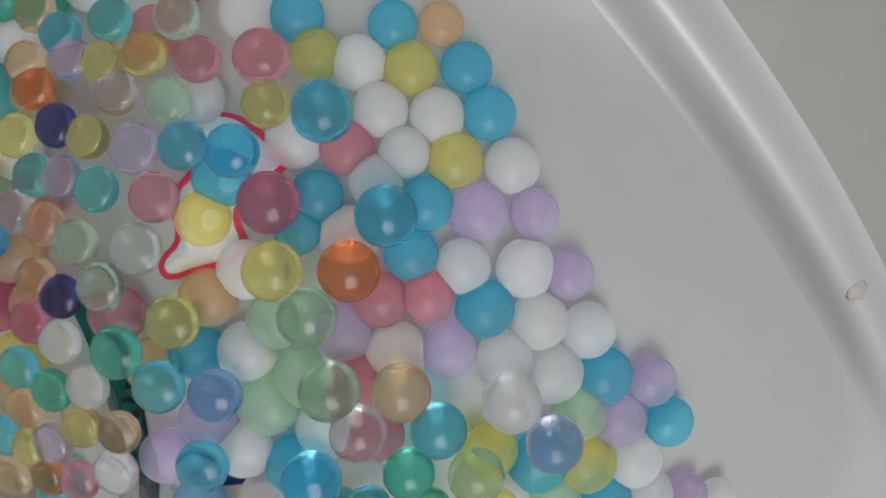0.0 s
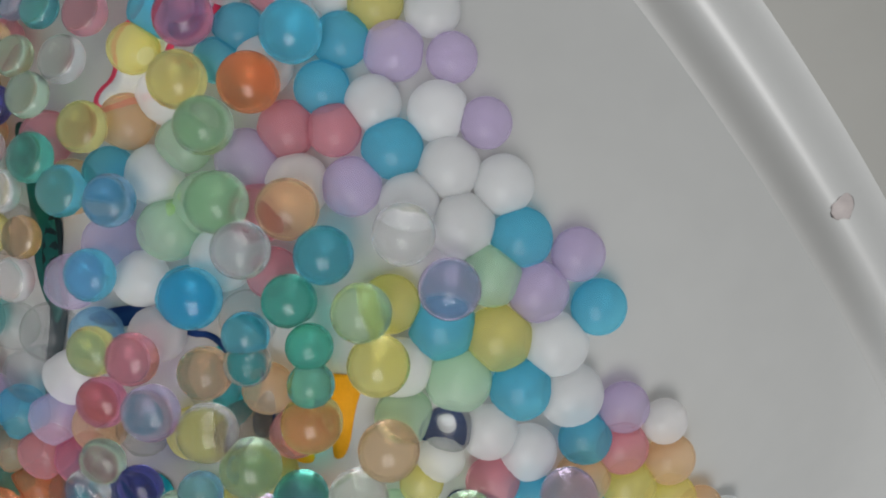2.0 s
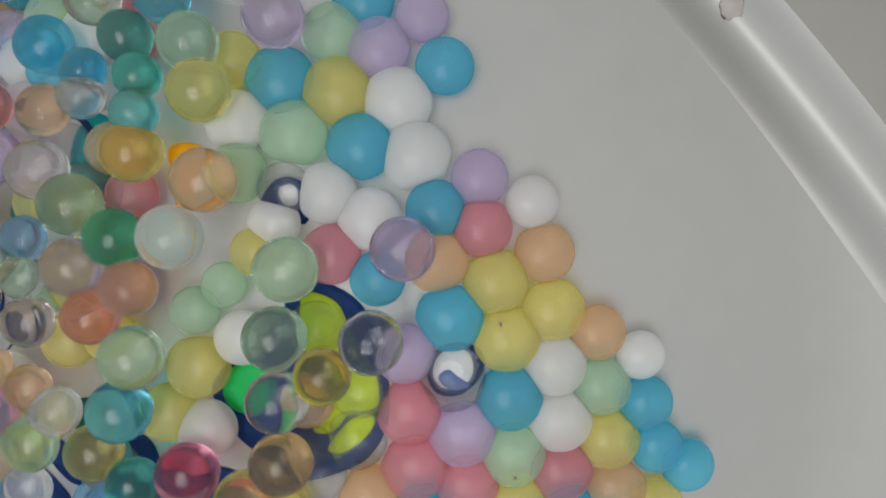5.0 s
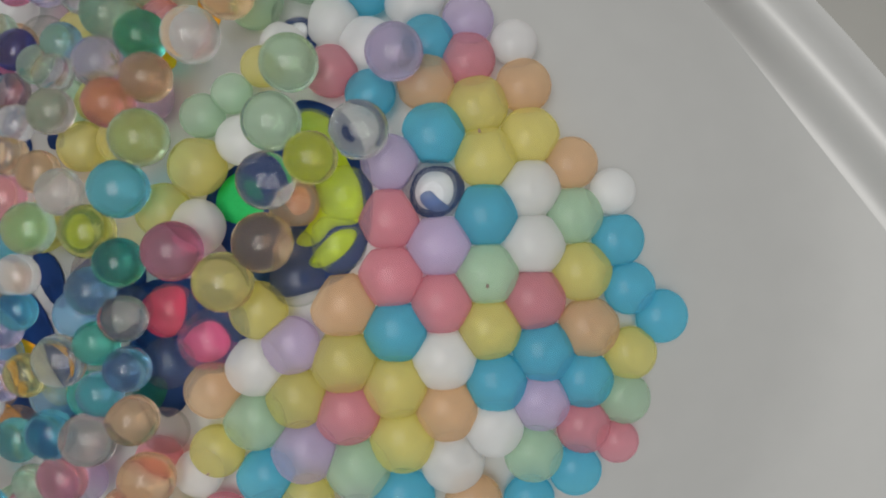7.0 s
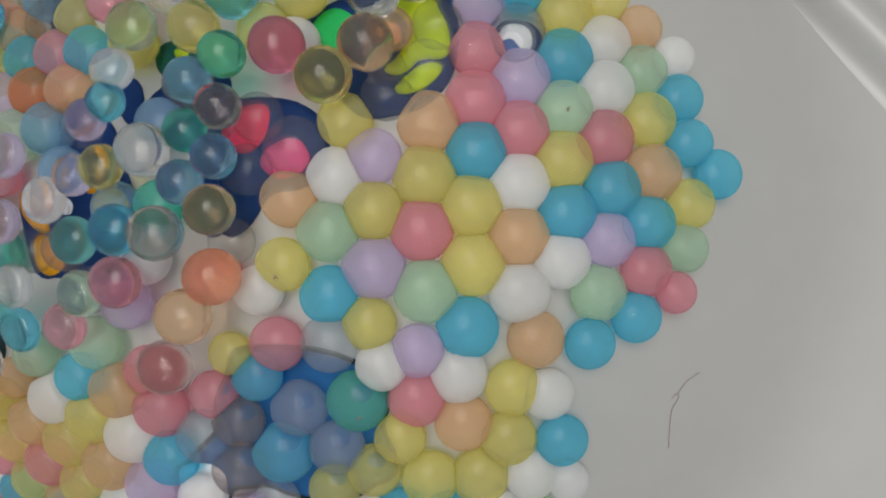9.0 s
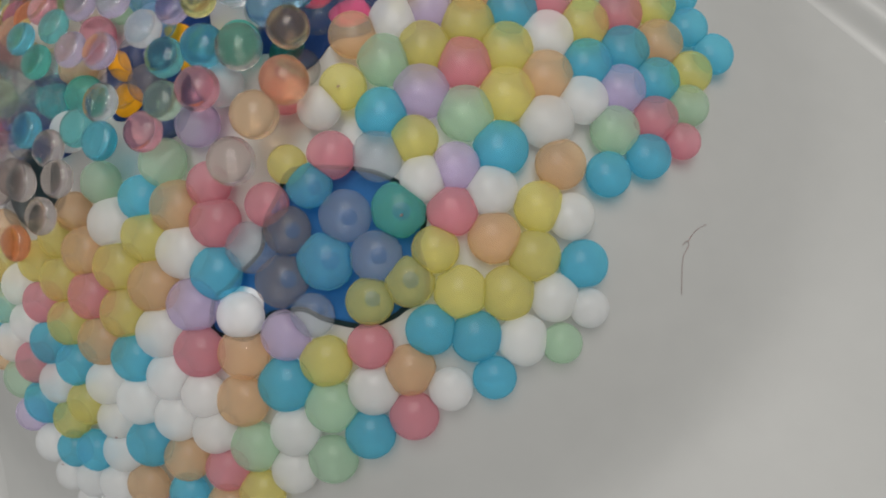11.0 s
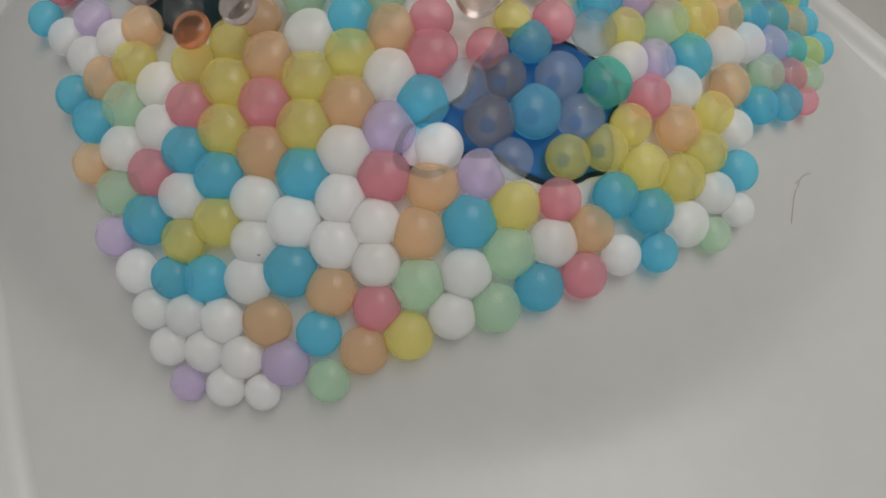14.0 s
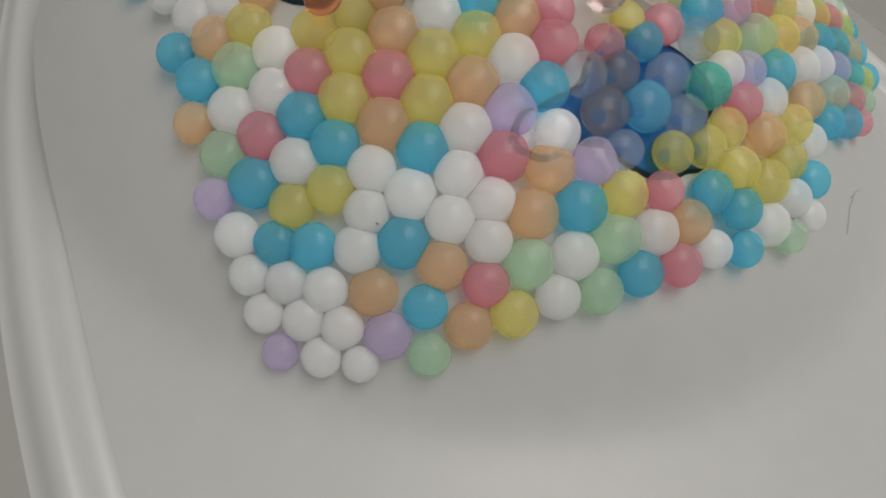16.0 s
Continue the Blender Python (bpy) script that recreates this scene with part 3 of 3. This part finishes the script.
upper_beads("lpGllcBbty", (-29.1, 8.0), (-82.0, 7.3), (-5.7, 4.8), (-64.1, 3.6), (-51.5, 1.8), (-15.2, 1.1), (0.4, -0.5), (-89.3, -0.5), (-73.6, -1.0), (-24.8, -2.1))
upper_beads("lBwlGolbkt", (-31.8, -3.6), (-6.6, -5.6), (-39.6, -8.5), (-64.0, -10.1), (-78.2, -10.6), (-0.4, -11.0), (-52.9, -12.6), (-21.5, -15.0), (-12.2, -15.7), (-31.9, -17.0))
upper_beads("opcgbtopkb", (-0.4, -24.1), (-22.1, -25.5), (-50.4, -26.5), (-31.3, -27.9), (-78.3, -29.6), (-58.1, -32.0), (-7.2, -32.1), (-36.5, -34.9), (-68.4, -35.8), (-50.0, -36.0))
upper_beads("kkkkR", (-12.6, -42.5), (-79.5, -43.3), (-64.7, -43.8), (-71.3, -52.3), (-82.9, -58.0))


def heap(x, y, lift):
    """Where the uncounted beads lie: the back and the side away from the ledge."""
    dx, dy = x - MIDDLE[0], y - MIDDLE[1]
    if math.hypot(dx, dy) > 0.86 * rim_radius(math.atan2(dy, dx)) or x < -0.15 - 0.45 * (y + 0.04):
        return False
    if y > 0.17 and x > -0.004 - 0.8 * (y - 0.19):
        return False
    return x < (0.03 - 0.4 * max(0, y - 0.02) if lift < 0.001 else -0.06 - 0.12 * max(0, y)) and y > -0.055 + (x + 0.115) * 0.34 + (0.012 if lift else 0)


def build_beads():
    """Every bead: the counted ones as things, the rest of the heap joined."""
    rng = random.Random(5)
    beads = [[k, x, y, 0.0 if s == 0 else 0.0075, True] for k, x, y, s in placed]
    near = {}

    def cell(x, y):
        return int(x // 0.013), int(y // 0.013)

    def around(x, y):
        a, b = cell(x, y)
        return [o for i in (-1, 0, 1) for j in (-1, 0, 1) for o in near.get((a + i, b + j), ())]

    def keep(bead):
        beads.append(bead)
        near.setdefault(cell(bead[1], bead[2]), []).append(bead)

    first, beads = beads, []
    for bead in first:
        keep(bead)

    def add(x, y, lift):
        if any((x - o[1]) ** 2 + (y - o[2]) ** 2 + (1.15 * (lift - o[3])) ** 2 < ((0.0096 if y > -0.03 else 0.0104) if lift < 0.001 else 0.0085 if x > -0.05 else 0.0076) ** 2 for o in around(x, y)):
            return
        kind = rng.choice("ccwwbbgtGllooRppyykm")
        if any(inside(poly, x, y) for poly in PRINTS) and (lift < 0.001 or rng.random() < 0.88):
            kind = rng.choice("cccccckBB")
        keep([kind, x, y, lift, False])

    for j in range(-20, 30):
        for i in range(-30, 12):
            x, y = (i + 0.5 * (j % 2)) * 0.0110 + rng.uniform(-1, 1) * 0.0008, j * 0.0095 + rng.uniform(-1, 1) * 0.0008
            if heap(x, y, 0) or sum(math.hypot(o[1] - x, o[2] - y) < 0.0165 for o in around(x, y) if o[3] == 0) > 4:
                add(x, y, 0.0)
    for lift in (0.0075,):
        for _ in range(2600):
            x, y = rng.uniform(-0.26, 0.1), rng.uniform(-0.1, 0.24)
            if y > 0.03 and heap(x, y, lift):
                add(x, y, lift + rng.uniform(-1, 1) * 0.0008)
    # the 300 that lie most to the open side are things of their own
    counted = sorted((o for o in beads if o[4]), key=lambda o: -(o[1] - 0.25 * o[2] - (0.3 if o[3] == 0 and o[1] < -0.02 and o[2] > 0.02 else 0)))[:300]
    single = {id(o) for o in counted}
    loose = [[], [], [], 0]
    slots = [m for k in KINDS for m in (SOAKED[k], GEL[k])]
    for o in beads:
        kind, x, y, lift, _ = o
        m = bead_pose(x, y, lift)
        mates = [p for p in around(x, y) if p is not o]
        ring = sorted(math.hypot(p[1] - x, p[2] - y) for p in mates if abs(p[3] - lift) < 0.002)[:3 if lift == 0 else 2]
        if lift == 0:
            close = sum(math.hypot(p[1] - x, p[2] - y) < 0.0142 for p in mates if p[3] == 0)
            share, most = (0.64, 0.0074) if close > 4 else (0.58, 0.0067) if close == 4 else (0.51, 0.0061)
        else:
            share, most = (0.57, 0.0060) if x > -0.03 else (0.57, 0.0053)
        r = min(max(share * sum(ring) / max(len(ring), 1), 0.0045), most) if ring else 0.0058
        others = [bead_pose(p[1], p[2], p[3]).translation for p in mates if math.hypot(p[1] - x, p[2] - y) < 0.0140]
        flat = 0.72 if lift == 0 else min(max(0.84 + 7.0 * (x - 0.0), 0.5), 0.84)
        rest = max((crown(x, y) - bottom(x, y)) * up(x, y).z - 0.0002, 0.002) if lift == 0 else 0
        mat = SOAKED[kind] if lift == 0 else GEL[kind]
        if id(o) in single:
            ob = new("water_bead", mesh_of("water_bead", squeezed(BALL, r, m, others, rest, flat), BALL[1], mat))
            ob.matrix_world = m
            tagged(ob, WORDS[kind] + (" gel water bead lying on the white basin" if lift == 0 else " gel water bead resting on other beads"), "bead", "water beads in the basin")
        else:
            v = squeezed(COARSE, r, m, others, rest, flat) @ np.array(m.to_3x3()).T + np.array(m.translation)
            k = loose[3]
            loose[0].extend(tuple(map(float, p)) for p in v)
            loose[1].extend([i + k for i in f] for f in COARSE[1])
            loose[2].extend([slots.index(mat)] * len(COARSE[1]))
            loose[3] += len(v)
    me = bpy.data.meshes.new("bead_heap")
    me.from_pydata(loose[0], [], loose[1])
    for mat in slots:
        me.materials.append(mat)
    me.polygons.foreach_set("material_index", loose[2])
    me.polygons.foreach_set("use_smooth", [True] * len(loose[1]))
    tagged(new("bead_heap", me), "heap of mixed pastel and clear gel water beads", "bead heap", kind="stuff")


build_beads()

# ---- a hair on the glaze ----
curve = bpy.data.curves.new("hair", "CURVE")
curve.dimensions, curve.bevel_depth, curve.bevel_resolution = "3D", 0.00007, 2
for way in ([(0.0929, -0.0621), (0.0931, -0.0574), (0.0936, -0.0526), (0.0949, -0.0485), (0.0935, -0.0497)], [(0.0949, -0.0486), (0.0972, -0.0454), (0.1002, -0.0431)]):
    line = curve.splines.new("BEZIER")
    line.bezier_points.add(len(way) - 1)
    for b, (x, y) in zip(line.bezier_points, way):
        b.co = (x, y, bottom(x, y) + 0.0002)
        b.handle_left_type = b.handle_right_type = "AUTO"
        b.radius = 0.8
curve.materials.append(HAIR)


def build_speck(x, y):
    bm = bmesh.new()
    bmesh.ops.create_icosphere(bm, subdivisions=1, radius=0.00032)
    for v in bm.verts:
        v.co.x *= 1.7
        v.co.z *= 0.6
    ob = finish("dirt_speck", bm, HAIR)
    ob.matrix_world = bead_pose(x / 1000, y / 1000, 0.0051)
    tagged(ob, "tiny dark dirt speck stuck on a bead", "speck", "dirt specks on beads")


for x, y in ((-85.3, -115.9), (69.1, 13.3), (26.0, -52.6), (68.3, 44.3), (-58.0, -106.6), (11.5, -24.2)):
    build_speck(x, y)



def build_smudge(x, y):
    """A thin film that clings to the rim."""
    bm = bmesh.new()
    bmesh.ops.create_uvsphere(bm, u_segments=32, v_segments=12, radius=1)
    for v in bm.verts:
        k = 1 + 0.3 * noise.noise(v.co * 1.7)
        px, py = x + v.co.x * 0.0026 * k, y + v.co.y * 0.0030 * k
        out = math.hypot(px - MIDDLE[0], py - MIDDLE[1]) - rim_radius(math.atan2(py - MIDDLE[1], px - MIDDLE[0]))
        v.co = Vector((px, py, LEVEL + rim_height(out) + v.co.z * 0.00006))
    tagged(finish("gel_smudge", bm, SMUDGE), "pale pink gel smudge stuck on the white rim", "smudge")


build_smudge(0.1169, 0.1042)

tagged(new("hair", curve), "thin brown hair lying on the white basin", "hair")
